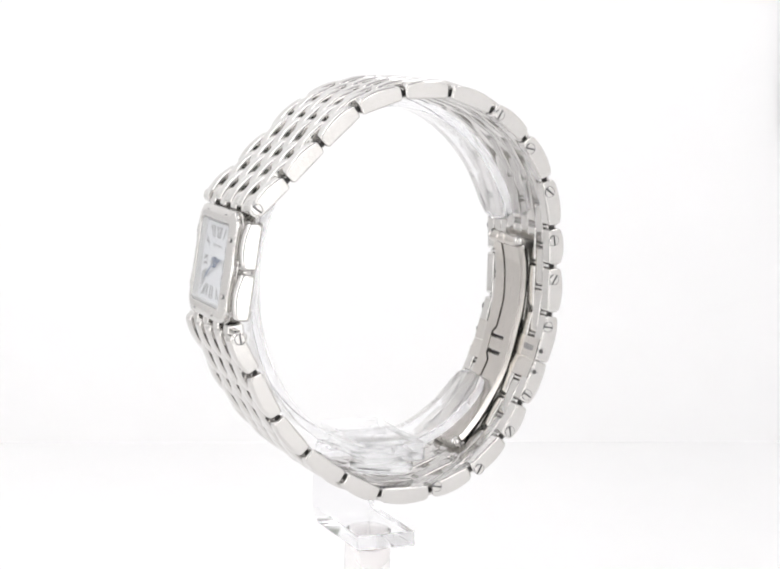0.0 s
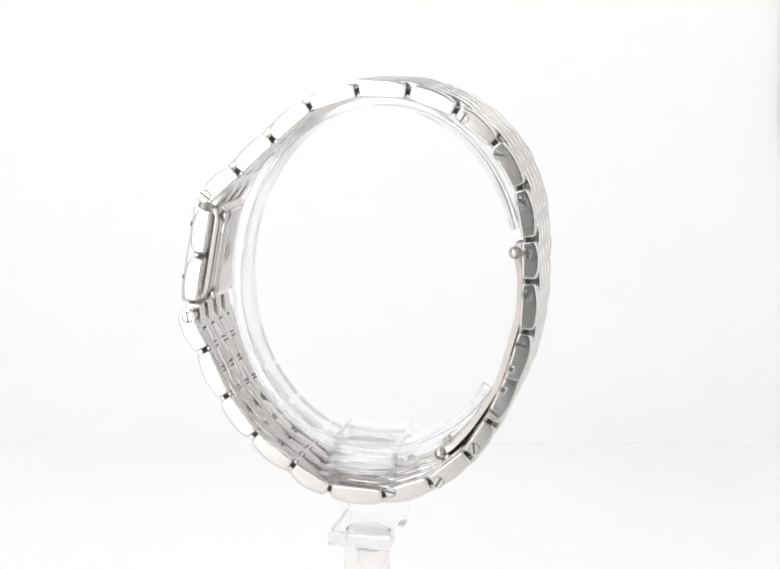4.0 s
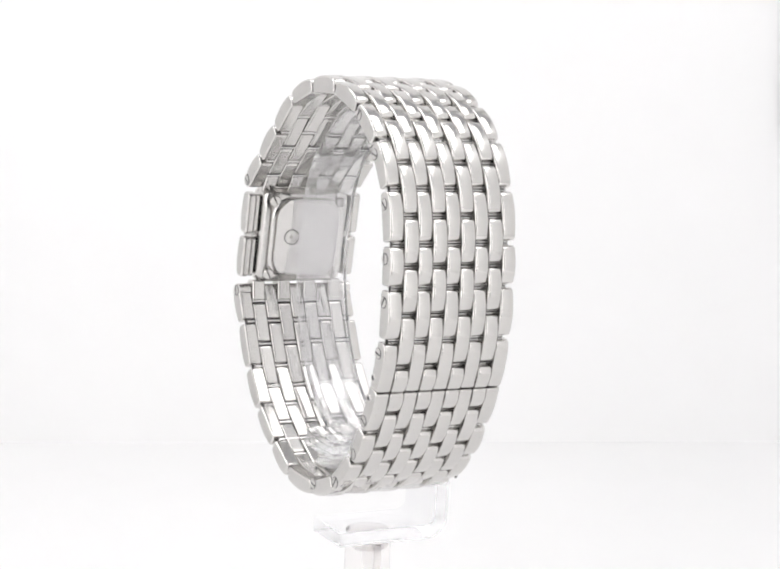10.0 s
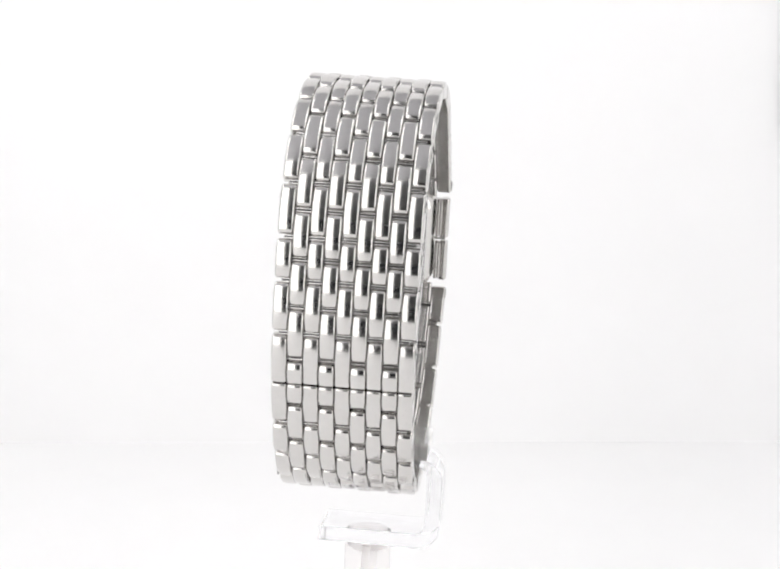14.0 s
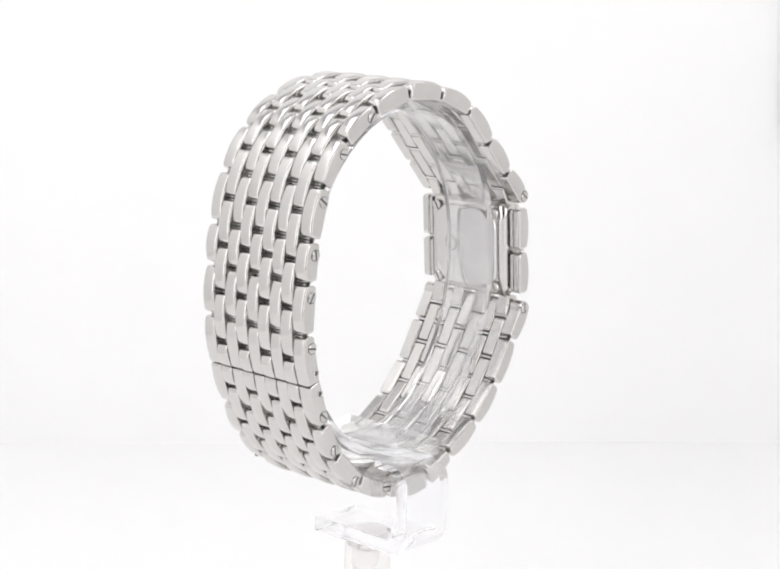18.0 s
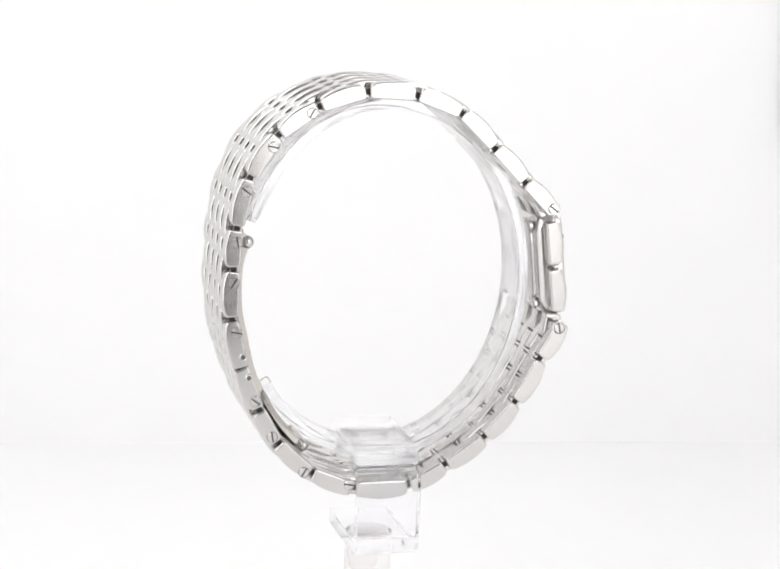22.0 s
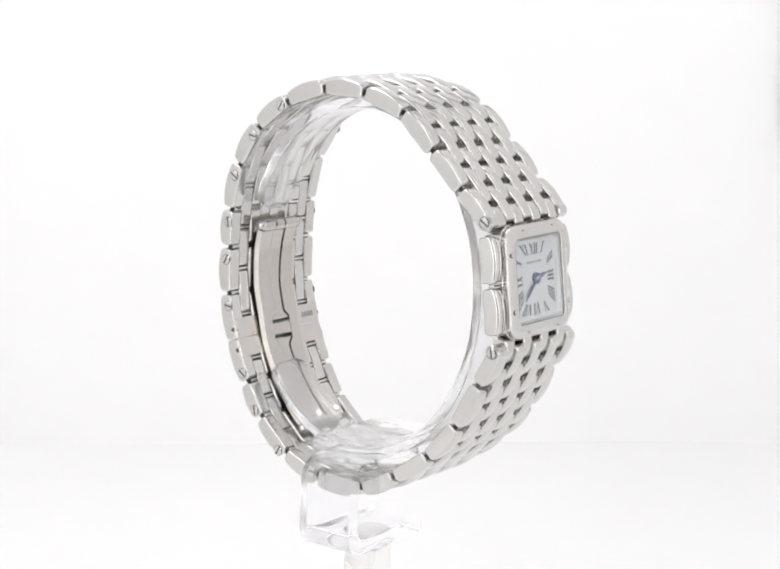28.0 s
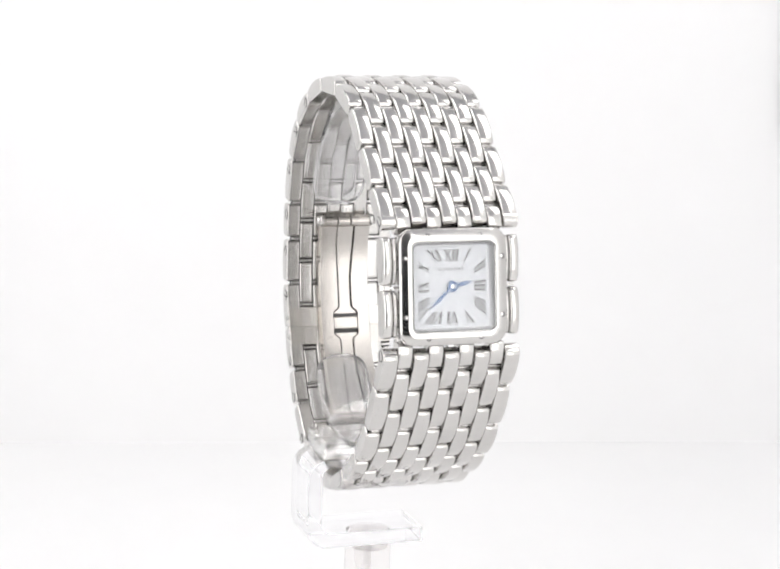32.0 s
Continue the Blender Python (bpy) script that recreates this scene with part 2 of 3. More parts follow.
def span_pose(a, b, y=0.0):
    """The pose of a link between two joints: x along the bracelet, y across, z outwards."""
    t = (b - a).normalized()
    n = Vector((-t.y, t.x))
    c = (a + b) / 2
    return Matrix(((t.x, 0, n.x, c.x * MM), (0, 1, 0, y * MM), (t.y, 0, n.y, c.y * MM), (0, 0, 0, 1)))


def link_mesh(length, width, cut0=0.0, cut1=0.0, low=-1.1, end=1.05, mid=1.66, ease=0.32, lean=0, crown=0.085):
    """One bracelet link: flat inside, domed outside, all edges eased. cut0, cut1: 1 where the end is square and flush."""
    half = length / 2
    g0, g1 = 0.19 * (1 - cut0) + 0.03, 0.19 * (1 - cut1) + 0.03
    k = 10
    out = [(-half + g0 + 0.18 * (1 - cut0), low)]
    for i in range(k + 1):
        s = -half + g0 + (length - g0 - g1) * i / k
        u = 2 * i / k - 1
        if cut0 and u < 0 or cut1 and u > 0:
            u *= 0.75
        out.append((s, end + (mid - end) * (1 - u * u)))
    out.append((half - g1 - 0.18 * (1 - cut1), low))
    last = len(out) - 1
    keep = {0: 0.5, last: 0.5, 1: 0.36 if cut0 else 0.8, last - 1: 0.36 if cut1 else 0.8}
    shape = []
    for i, q in enumerate(out):  # the four corners of the profile are rounded
        if i not in keep:
            shape.append(Vector(q))
            continue
        c, p, n = Vector(q), Vector(out[i - 1]), Vector(out[(i + 1) % len(out)])
        r0, r1 = min(keep[i], 0.9 * (p - c).length), min(keep[i], 0.9 * (n - c).length)
        p, n = c + (p - c).normalized() * r0, c + (n - c).normalized() * r1
        for u in (0.0, 0.25, 0.5, 0.75, 1.0):
            shape.append(p * (1 - u) ** 2 + c * 2 * u * (1 - u) + n * u * u)
    # outline normals, to draw the outline in where the long edges are rounded
    n = len(shape)
    inward = []
    for i in range(n):
        d = (shape[(i + 1) % n] - shape[i - 1]).normalized()
        inward.append(Vector((d.y, -d.x)))
    w = width / 2
    stations = [(w, ease), (w - 0.06 * ease, 0.62 * ease), (w - 0.30 * ease, 0.28 * ease), (w - 0.65 * ease, 0.06 * ease), (w - ease, 0.0), (0.45 * (w - ease), 0.0)]
    stations = [(-y, o) for y, o in stations] + [(0.0, 0.0)] + stations[::-1]
    bm = bmesh.new()
    loops = []
    for y, o in stations:
        loop = []
        for q, inn in zip(shape, inward):
            p = q + inn * o
            high = min(max((q.y - low) / (end - low), 0.0), 1.0) ** 3
            z = p.y - crown * high * (y / w) ** 2
            yy = y - (lean * 0.05 * max(0.0, z + 0.6) if y * lean > 0 else 0.0)
            loop.append(bm.verts.new((p.x * MM, yy * MM, z * MM)))
        loops.append(loop)
    for a, b in zip(loops, loops[1:]):
        for i in range(n):
            bm.faces.new((a[i], a[(i + 1) % n], b[(i + 1) % n], b[i]))
    bm.faces.new(loops[0])
    bm.faces.new(loops[-1][::-1])
    return finish(bm, "link", STEEL, 0)


def screw_mesh(r=0.79, slot=0.13, high=0.15, angle=40):
    """A slotted screw head lying in y, facing -y."""
    bm = bmesh.new()
    for sign in (1, -1):
        a0 = math.asin(slot / r)
        pts = [(r * math.cos(a0 + (math.pi - 2 * a0) * i / 10), sign * r * math.sin(a0 + (math.pi - 2 * a0) * i / 10)) for i in range(11)]
        lo = [bm.verts.new((x * MM, 0.05 * MM, z * MM)) for x, z in pts]
        md = [bm.verts.new((x * MM, -0.5 * high * MM, z * MM)) for x, z in pts]
        hi = [bm.verts.new((x * 0.86 * MM, -high * MM, (z - sign * slot) * 0.86 * MM + sign * slot * MM)) for x, z in pts]
        for a, b in ((lo, md), (md, hi)):
            for i in range(11):
                bm.faces.new((a[i], a[(i + 1) % 11], b[(i + 1) % 11], b[i]))
        bm.faces.new(hi)
        bm.faces.new(lo[::-1])
    bmesh.ops.rotate(bm, verts=bm.verts[:], cent=(0, 0, 0), matrix=Matrix.Rotation(radians(angle), 3, "Y"))
    return finish(bm, "screw", STEEL, 15)


def disc_mesh(name, r, y0, y1, mat, n=20):
    return finish(tube(r * MM, y0 * MM, y1 * MM, n), name, mat)


def ring_mesh(name, r0, r1, y0, y1, mat, n=20):
    bm = bmesh.new()
    loops = [[bm.verts.new((r * MM * math.cos(2 * math.pi * k / n), y * MM, r * MM * math.sin(2 * math.pi * k / n))) for k in range(n)] for r, y in ((r0, y0), (r0, y1), (r1, y1), (r1, y0))]
    for j in range(4):
        a, b = loops[j], loops[(j + 1) % 4]
        for k in range(n):
            bm.faces.new((a[k], a[(k + 1) % n], b[(k + 1) % n], b[k]))
    return finish(bm, name, mat)


def bracelet(watch):
    joints = [Vector(j) for j in JOINTS]
    screws = [screw_mesh(angle=a) for a in (35, 80, 120, 10)]
    # flush dark rings and discs paint the shade of grooves, slots and holes
    groove = ring_mesh("screw_seat", 0.80, 0.865, 0.02, -0.03, SHADED)
    slot_floor = disc_mesh("slot_floor", 0.84, 0.03, -0.012, SHADED)
    dished = bmesh.new()
    loops = [[dished.verts.new((r * MM * math.cos(2 * math.pi * k / 20), y * MM, r * MM * math.sin(2 * math.pi * k / 20))) for k in range(20)] for r, y in ((0.66, 0.02), (0.60, -0.06), (0.52, -0.11), (0.44, -0.11), (0.36, -0.05), (0.33, 0.02))]
    for a, b in zip(loops, loops[1:]):
        for k in range(20):
            dished.faces.new((a[k], a[(k + 1) % 20], b[(k + 1) % 20], b[k]))
    hole_ring, hole_floor = finish(dished, "hole_rim", STEEL), disc_mesh("hole_floor", 0.37, 0.02, -0.012, SHADED)
    width = PITCH_Y - 0.05
    boss = finish(tube(1.14 * MM, -0.5 * width * MM, 0.5 * width * MM, 32, 0.16 * MM), "boss", STEEL, 30)
    mids = []
    for i in range(22):
        a, b = joints[i], joints[i + 1]
        t = (b - a).normalized()
        sag = 0.0
        for k in (i - 1, i + 1):  # how far the half-way links sink at the bends beside this link
            if 0 <= k < 22:
                d = (joints[k + 1] - joints[k]).normalized()
                sag += 0.25 * (b - a).length * abs(math.sin(0.5 * t.angle(d)))
        mids.append((a + b) / 2 + Vector((-t.y, t.x)) * min(0.85 * sag, 0.6))
    for i in range(22):
        a, b = joints[i], joints[i + 1]
        cut0, cut1 = (1, 0) if i == 12 else (0, 1) if i == 11 else (0, 0)
        me = link_mesh((b - a).length, width, cut0, cut1)
        for c in (0, 2, 4, 6, 8):
            m = span_pose(a, b, (c - 4) * PITCH_Y)
            link = part("link", me, None, watch, "polished steel outer bracelet link" if c in (0, 8) else "", m)
            if c not in (0, 8):
                continue
            side = -1 if c == 0 else 1
            inv = m.inverted()
            if i in (0, 21):  # the end that is screwed to the case has a round boss
                x, z = SCREWS[i]
                part("boss", boss, None, link, "", inv @ Matrix.Translation((x * MM, (c - 4) * PITCH_Y * MM, z * MM)))
            for table, meshes in ((SCREWS, (("screw_seat", groove), ("screw", screws[i % 4]), ("slot_floor", slot_floor))), (HOLES, (("hole_rim", hole_ring), ("hole_floor", hole_floor)))):
                if i in table:
                    x, z = table[i]
                    turn = Matrix.Translation((x * MM, side * (WIDE / 2 - 0.025) * MM, z * MM))
                    if side > 0:
                        turn = turn @ Matrix.Rotation(math.pi, 4, "Z")
                    for name, mesh in meshes:
                        part(name, mesh, None, link, "", inv @ turn)
    # the four columns between, half a link on
    spans = [(case_point(7.9, -1.9), mids[0], 1, 0)]
    for i in range(21):
        if i == 11:
            spans += [(mids[11], joints[12], 0, 1), (joints[12], mids[12], 1, 0)]
        else:
            spans.append((mids[i], mids[i + 1], 0, 0))
    spans.append((mids[21], case_point(-7.9, -1.9), 0, 1))
    for a, b, cut0, cut1 in spans:
        me = link_mesh((b - a).length, width, cut0, cut1)
        for c in (1, 3, 5, 7):
            part("link", me, None, watch, "", span_pose(a, b, (c - 4) * PITCH_Y))
    # a near-black core for the shade in each joint's gap, and two slim pins
    core = finish(tube(0.5 * MM, -9.5 * MM, 9.5 * MM, 12), "shade_core", GAPSHADE)
    bar = finish(tube(0.12 * MM, -9.6 * MM, 9.6 * MM, 10, 0.04 * MM), "pin", PINS)
    inner = finish(tube(0.26 * MM, -9.5 * MM, 9.5 * MM, 10, 0.04 * MM), "pin", PINS)
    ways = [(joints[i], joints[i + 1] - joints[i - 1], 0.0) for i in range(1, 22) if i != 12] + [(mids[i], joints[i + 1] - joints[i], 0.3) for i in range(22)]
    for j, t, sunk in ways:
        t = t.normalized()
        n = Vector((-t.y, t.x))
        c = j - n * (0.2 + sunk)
        part("shade_core", core, None, watch, "", Matrix.Translation((c.x * MM, 0, c.y * MM)))
        for k in (-0.2, 0.2):
            q = j + n * (0.34 - sunk) + t * k
            part("pin", bar, None, watch, "", Matrix.Translation((q.x * MM, 0, q.y * MM)))
        q = j - n * (0.72 + 0.4 * sunk)
        part("pin", inner, None, watch, "", Matrix.Translation((q.x * MM, 0, q.y * MM)))


def clasp(watch):
    """Folding blades inside the bracelet, and the end plates that meet at the seam."""
    side = smooth_path([(22.5, 14.9), (23.25, 11.1), (23.2, 5.6), (22.25, 0.9), (20.5, -5.6), (17.15, -11.8), (14.3, -15.5), (12.6, -17.0)], 32)
    side = [q * MM for q in side]
    n = len(side)

    def waist(z):
        """Half width of the middle tongue: slim, flaring to a foot at the slots."""
        d = abs(z + 2.3) - 1.75
        return 1.0 + 0.95 * math.exp(-(max(d, 0.0) / 0.6) ** 2) + 0.4 * (min(max(d - 6, 0), 6) / 6)

    def strip(name, z_top, z_low, edges, thick=0.75, mat=BLADE, label="", flare=(0.0, 0.0), crown=0.0):
        path = [q for q in side if z_low * MM <= q.y <= z_top * MM]
        k = len(path) - 1
        part(name, ribbon(path, lambda u: tuple(e * MM for e in edges(path[round(u * k)].y / MM)), thick * MM, 0.2 * MM if crown else 0.28 * MM, flare, crown * MM), mat, watch, label, None, 0)

    mid = 0.7
    strip("clasp_blade", 20, -20, lambda z: (mid - 4.2, mid - 0.2 - waist(z)), 0.9, label="satin steel clasp blade rail", flare=(0.0003, 0.0), crown=0.42)
    strip("clasp_blade", 20, -20, lambda z: (mid + 0.2 + waist(z), mid + 4.2), 0.9, flare=(0.0, 0.0003), crown=0.42)
    strip("clasp_tongue", 20, -0.85, lambda z: (mid - waist(z), mid + waist(z)), 0.7, crown=0.2)
    # dark sheet added behind the bridge in place of shade in its slots
    back = [q + Vector((0.55 * MM, -0.1 * MM)) for q in side if -4.6 * MM <= q.y <= 0.0]
    part("slot_shade", ribbon(back, lambda u: ((mid - 2.4) * MM, (mid + 2.4) * MM), 0.3 * MM), SHADED, watch, "dark sheet for the shade in the slots at the clasp bridge")
    strip("clasp_bridge", -1.2, -3.5, lambda z: (mid - 2.2, mid + 2.2), 0.8)
    strip("clasp_tongue", -3.85, -20, lambda z: (mid - waist(z), mid + waist(z)), 0.7, crown=0.2)
    for x, z in ((21.6, 15.5), (11.75, -16.75)):
        pin = part("clasp_pin", tube(0.72 * MM, -4.4 * MM, 4.7 * MM, 18, 0.15 * MM), STEEL, watch, "", Matrix.Translation(((x + 1.5) * MM, 0.0004, (z - 0.9) * MM)))
        for y0, y1 in ((-3.7, -0.5), (-0.35, 1.75), (1.9, 4.6)):  # the blade's ends are rolled round the pin
            part("knuckle", tube(0.98 * MM, y0 * MM, y1 * MM, 24, 0.14 * MM), BLADE, pin, "", Matrix.Translation((-1.15 * MM, 0, 0.6 * MM)), 30)
        for y in (-4.1, 4.7):
            part("clasp_lug", rod([(0.35 * MM, -0.46 * MM), (0.72 * MM, -0.38 * MM), (0.94 * MM, -0.18 * MM), (1.0 * MM, 0.0), (0.94 * MM, 0.18 * MM), (0.72 * MM, 0.38 * MM), (0.35 * MM, 0.46 * MM)], 24), STEEL, pin, "", Matrix.Translation((-1.3 * MM, y * MM, 0.8 * MM)), 0)
            side_of = -1 if y < 0 else 1
            dome = rod([(0.78 * MM, 0.0), (0.74 * MM, 0.14 * MM), (0.58 * MM, 0.32 * MM), (0.32 * MM, 0.44 * MM), (0.08 * MM, 0.48 * MM)], 20)
            part("pin_head", dome, STEEL, pin, "", Matrix.Translation((-1.3 * MM, (y + side_of * 0.42) * MM, 0.8 * MM)) @ Matrix.Rotation(0 if y > 0 else math.pi, 4, "Z"), 30)
    # small stamped marks along the upper tongue
    stem = [q for q in side if 3.0 * MM <= q.y <= 8.5 * MM]
    for k in range(7):
        i = round(k * (len(stem) - 2) / 7)
        q, d = stem[i], (stem[i + 1] - stem[i]).normalized()
        m = Matrix(((d.x, 0, -d.y, q.x - 0.09 * MM), (0, 1, 0, mid * MM), (d.y, 0, d.x, q.y), (0, 0, 0, 1)))
        part("stamped_mark", box(0.42 * MM, (0.5 + 0.12 * (k % 2)) * MM, 0.05 * MM), MARKED, watch, "", m)
    # end plates
    j = [Vector(q) for q in JOINTS]
    for a, b in ((j[11].lerp(j[12], 0.55), j[12]), (j[12], j[12].lerp(j[13], 0.45))):
        m = span_pose(a, b)
        part("end_plate", box(((b - a).length - 0.15) * MM, 20.6 * MM, 0.9 * MM, 0, 0, -0.75 * MM, 0.1 * MM), BRUSHED, watch, "satin steel clasp end plate", m)
    for k in range(5):
        part("stamped_mark", box(0.9 * MM, (0.28 + 0.1 * (k % 2)) * MM, 0.03 * MM, 0, (-6.3 - 0.62 * k) * MM, -1.205 * MM), FAINT, watch, "small stamped marks" if k == 0 else "", span_pose(j[11].lerp(j[12], 0.55), j[12]))


# ---- the case ----
def flat_shape(outlines, level, high):
    """Raised print or plates: each outline of (x, y) in mm becomes a thin slab."""
    bm = bmesh.new()
    for pts in outlines:
        lo = [bm.verts.new((x * MM, y * MM, level * MM)) for x, y in pts]
        hi = [bm.verts.new((x * MM, y * MM, (level + high) * MM)) for x, y in pts]
        bm.faces.new(lo[::-1])
        bm.faces.new(hi)
        for i in range(len(pts)):
            k = (i + 1) % len(pts)
            bm.faces.new((lo[i], lo[k], hi[k], hi[i]))
    return bm


def stroke(x0, y0, x1, y1, w):
    return [(x0 - w / 2, y0), (x0 + w / 2, y0), (x1 + w / 2, y1), (x1 - w / 2, y1)]


def roman(word):
    """Strokes of a Roman numeral in a box 1 high, centred on 0, thick and thin with serifs."""
    thick, thin = 0.185, 0.085
    x, out = 0.0, []
    for ch in word:
        if ch == "I":
            w = 0.30
            out += [stroke(x + w / 2, 0, x + w / 2, 1, thick), stroke(x + w / 2, 0, x + w / 2, 0.045, 0.27), stroke(x + w / 2, 0.955, x + w / 2, 1, 0.27)]
        elif ch == "V":
            w = 0.62
            out += [stroke(x + w / 2, 0, x + 0.12, 1, thick), stroke(x + w / 2, 0, x + w - 0.10, 1, thin), stroke(x + 0.12, 0.955, x + 0.12, 1, 0.27), stroke(x + w - 0.1, 0.955, x + w - 0.1, 1, 0.2)]
        else:
            w = 0.62
            out += [stroke(x + w - 0.1, 0, x + 0.12, 1, thick), stroke(x + 0.12, 0, x + w - 0.12, 1, thin), stroke(x + 0.12, 0.955, x + 0.12, 1, 0.25), stroke(x + w - 0.1, 0, x + w - 0.1, 0.045, 0.25)]
        x += w
    return [[(px - x / 2, py) for px, py in s] for s in out]


def watch_case(watch):
    base = case_pose()
    body = part("case", loft([(w * MM, h * MM, r * MM, z * MM) for w, h, r, z in (
        (12.4, 12.8, 2.6, -4.05), (14.6, 15.0, 2.4, -3.75), (15.5, 15.9, 2.0, -3.1), (16.0, 16.3, 2.0, -2.4), (16.3, 16.6, 2.1, -0.9), (16.3, 16.6, 2.1, -0.6), (12.8, 13.5, 0.6, -0.6), (12.7, 13.4, 0.5, -0.75), (12.7, 13.4, 0.5, -1.15))]), STEEL, watch, "polished square steel watch case", base, 0)
    rim = [(w * MM, h * MM, r * MM, z * MM) for w, h, r, z in ((16.3, 16.6, 2.3, -0.58), (16.4, 16.7, 2.35, -0.15), (16.36, 16.66, 2.35, 0.18), (16.2, 16.5, 2.3, 0.30), (15.6, 15.9, 2.1, 0.445), (14.9, 15.3, 1.85, 0.59), (14.25, 14.75, 1.6, 0.69), (13.8, 14.35, 1.4, 0.72), (13.0, 13.4, 1.1, 0.73), (12.55, 12.85, 0.9, 0.70), (12.35, 12.65, 0.8, 0.5), (12.2, 12.5, 0.7, -1.1))]
    part("bezel", loft(rim, False, False), STEEL, body, "polished steel bezel with eight small screws", None, 0)
    part("dial", loft([(12.19 * MM, 12.49 * MM, 0.5 * MM, -1.0 * MM), (12.19 * MM, 12.49 * MM, 0.5 * MM, -0.75 * MM)]), DIAL, body, "white dial with Roman numerals")
    part("inner_rim", loft([(12.29 * MM, 12.59 * MM, 0.75 * MM, 0.46 * MM), (12.1 * MM, 12.4 * MM, 0.7 * MM, 0.38 * MM), (11.5 * MM, 11.8 * MM, 0.5 * MM, -0.73 * MM), (12.19 * MM, 12.49 * MM, 0.5 * MM, -0.74 * MM)], False, False), REHAUT, body, "satin grey inner rim round the dial", None, 40)
    glass = part("crystal", loft([(12.4 * MM, 12.7 * MM, 0.8 * MM, -0.16 * MM), (12.4 * MM, 12.7 * MM, 0.8 * MM, 0.60 * MM)]), CRYSTAL, body, "clear flat crystal")
    glass.visible_shadow = False
    # numerals fan out from the hub along the four sides
    w2, h2 = 4.6, 4.8
    deep, size = 1.8, 0.93
    sides = ((0, ("XI", "XII", "I"), h2, (-2.75, 0.0, 2.6)), (1, ("II", "III", "IIII"), w2, (-2.9, 0.0, 2.9)), (2, ("V", "VI", "VII"), h2, (-2.6, 0.0, 2.75)), (3, ("VIII", "IX", "X"), w2, (-3.1, 0.0, 3.0)))
    for turn, words, edge, offs in sides:
        for word, off in zip(words, offs):
            shape = []
            for s in roman(word):
                pts = []
                for u, v in s:
                    r = edge - deep / 2 + v * deep
                    x = (off + u * deep * (0.95 if len(word) > 3 else 1.12)) * (0.55 + 0.45 * r / edge) if off == 0 else (off + u * deep * (0.95 if len(word) > 3 else 1.12)) * r / edge
                    q = (x * size, r * size)
                    for _ in range(turn):
                        q = (q[1], -q[0])
                    pts.append(q)
                shape.append(pts)
            part("numeral", flat_shape(shape, -0.75, 0.015), PRINT, body)
    part("maker_mark", flat_shape([[(-2.0 + 0.59 * k, 2.3), (-1.66 + 0.59 * k, 2.3), (-1.66 + 0.59 * k, 2.68), (-2.0 + 0.59 * k, 2.68)] for k in range(7)], -0.75, 0.012), FAINT, body, "small grey printed mark")
    part("foot_mark", flat_shape([[(-0.75, -5.52), (-0.1, -5.52), (-0.1, -5.4), (-0.75, -5.4)], [(0.1, -5.52), (0.75, -5.52), (0.75, -5.4), (0.1, -5.4)]], -0.75, 0.012), FAINT, body)
    # blued hands at about twenty to three
    for name, angle, length, wide, level in (("hour_hand", 78, 3.0, 0.66, -0.55), ("minute_hand", 228, 4.7, 0.58, -0.42)):
        pts = [(-wide * 0.28, 0.0), (wide * 0.28, 0.0), (wide * 0.5, length * 0.62), (0.03, length), (-0.03, length), (-wide * 0.5, length * 0.62)]
        a = radians(-angle)
        pts = [(x * math.cos(a) - y * math.sin(a), x * math.sin(a) + y * math.cos(a)) for x, y in pts]
        part(name, flat_shape([pts], level, 0.05), BLUED, body, "blued steel hand")
    hub = rod([(0.85 * MM, -0.74 * MM), (0.85 * MM, -0.30 * MM), (0.6 * MM, -0.24 * MM), (0.2 * MM, -0.22 * MM)], 24)
    part("hand_hub", hub, BLUED, body, "", Matrix.Rotation(math.pi / 2, 4, "X"))
    part("hub_pin", rod([(0.32 * MM, -0.25 * MM), (0.3 * MM, -0.20 * MM), (0.15 * MM, -0.18 * MM)], 16), STEEL, body, "", Matrix.Rotation(math.pi / 2, 4, "X"))
    # bezel screws, case back screws
    dot = rod([(0.30 * MM, 0.0), (0.30 * MM, 0.10 * MM), (0.22 * MM, 0.19 * MM), (0.10 * MM, 0.22 * MM)], 14)
    dot = finish(dot, "bezel_screw", STEEL)
    # dark ring painting the shaded outline of a bezel screw
    seat = ring_mesh("screw_seat", 0.29, 0.39, 0.0, 0.125, SHADED, 16)
    up = Matrix.Rotation(math.pi / 2, 4, "X")
    for x, y in ((-4.0, 7.28), (4.0, 7.28), (-4.0, -7.28), (4.0, -7.28)):
        for m in (Matrix.Translation((x * MM, y * MM, 0.565 * MM)) @ up, Matrix.Translation((y * MM, x * 1.05 * MM, 0.565 * MM)) @ up):
            part("bezel_screw", dot, None, body, "", m)
            part("screw_seat", seat, None, body, "", m)
    part("case_back", loft([(w * MM, h * MM, r * MM, z * MM) for w, h, r, z in ((12.9, 14.0, 3.4, -3.75), (12.8, 13.9, 3.4, -4.1), (12.4, 13.5, 3.3, -4.38), (11.7, 12.8, 3.0, -4.52), (10.9, 12.0, 2.7, -4.57), (6, 7, 2.5, -4.59))]), BACK, body, "burnished steel case back", None, 0)
    sm = screw_mesh(0.92, 0.14, 0.3, 60)
    for x in (-6.05, 6.05):
        for y in (-6.3, 6.3):
            part("back_screw", sm, None, body, "", Matrix.Translation((x * MM, y * MM, -4.15 * MM)) @ Matrix.Rotation(math.pi / 2, 4, "X"))
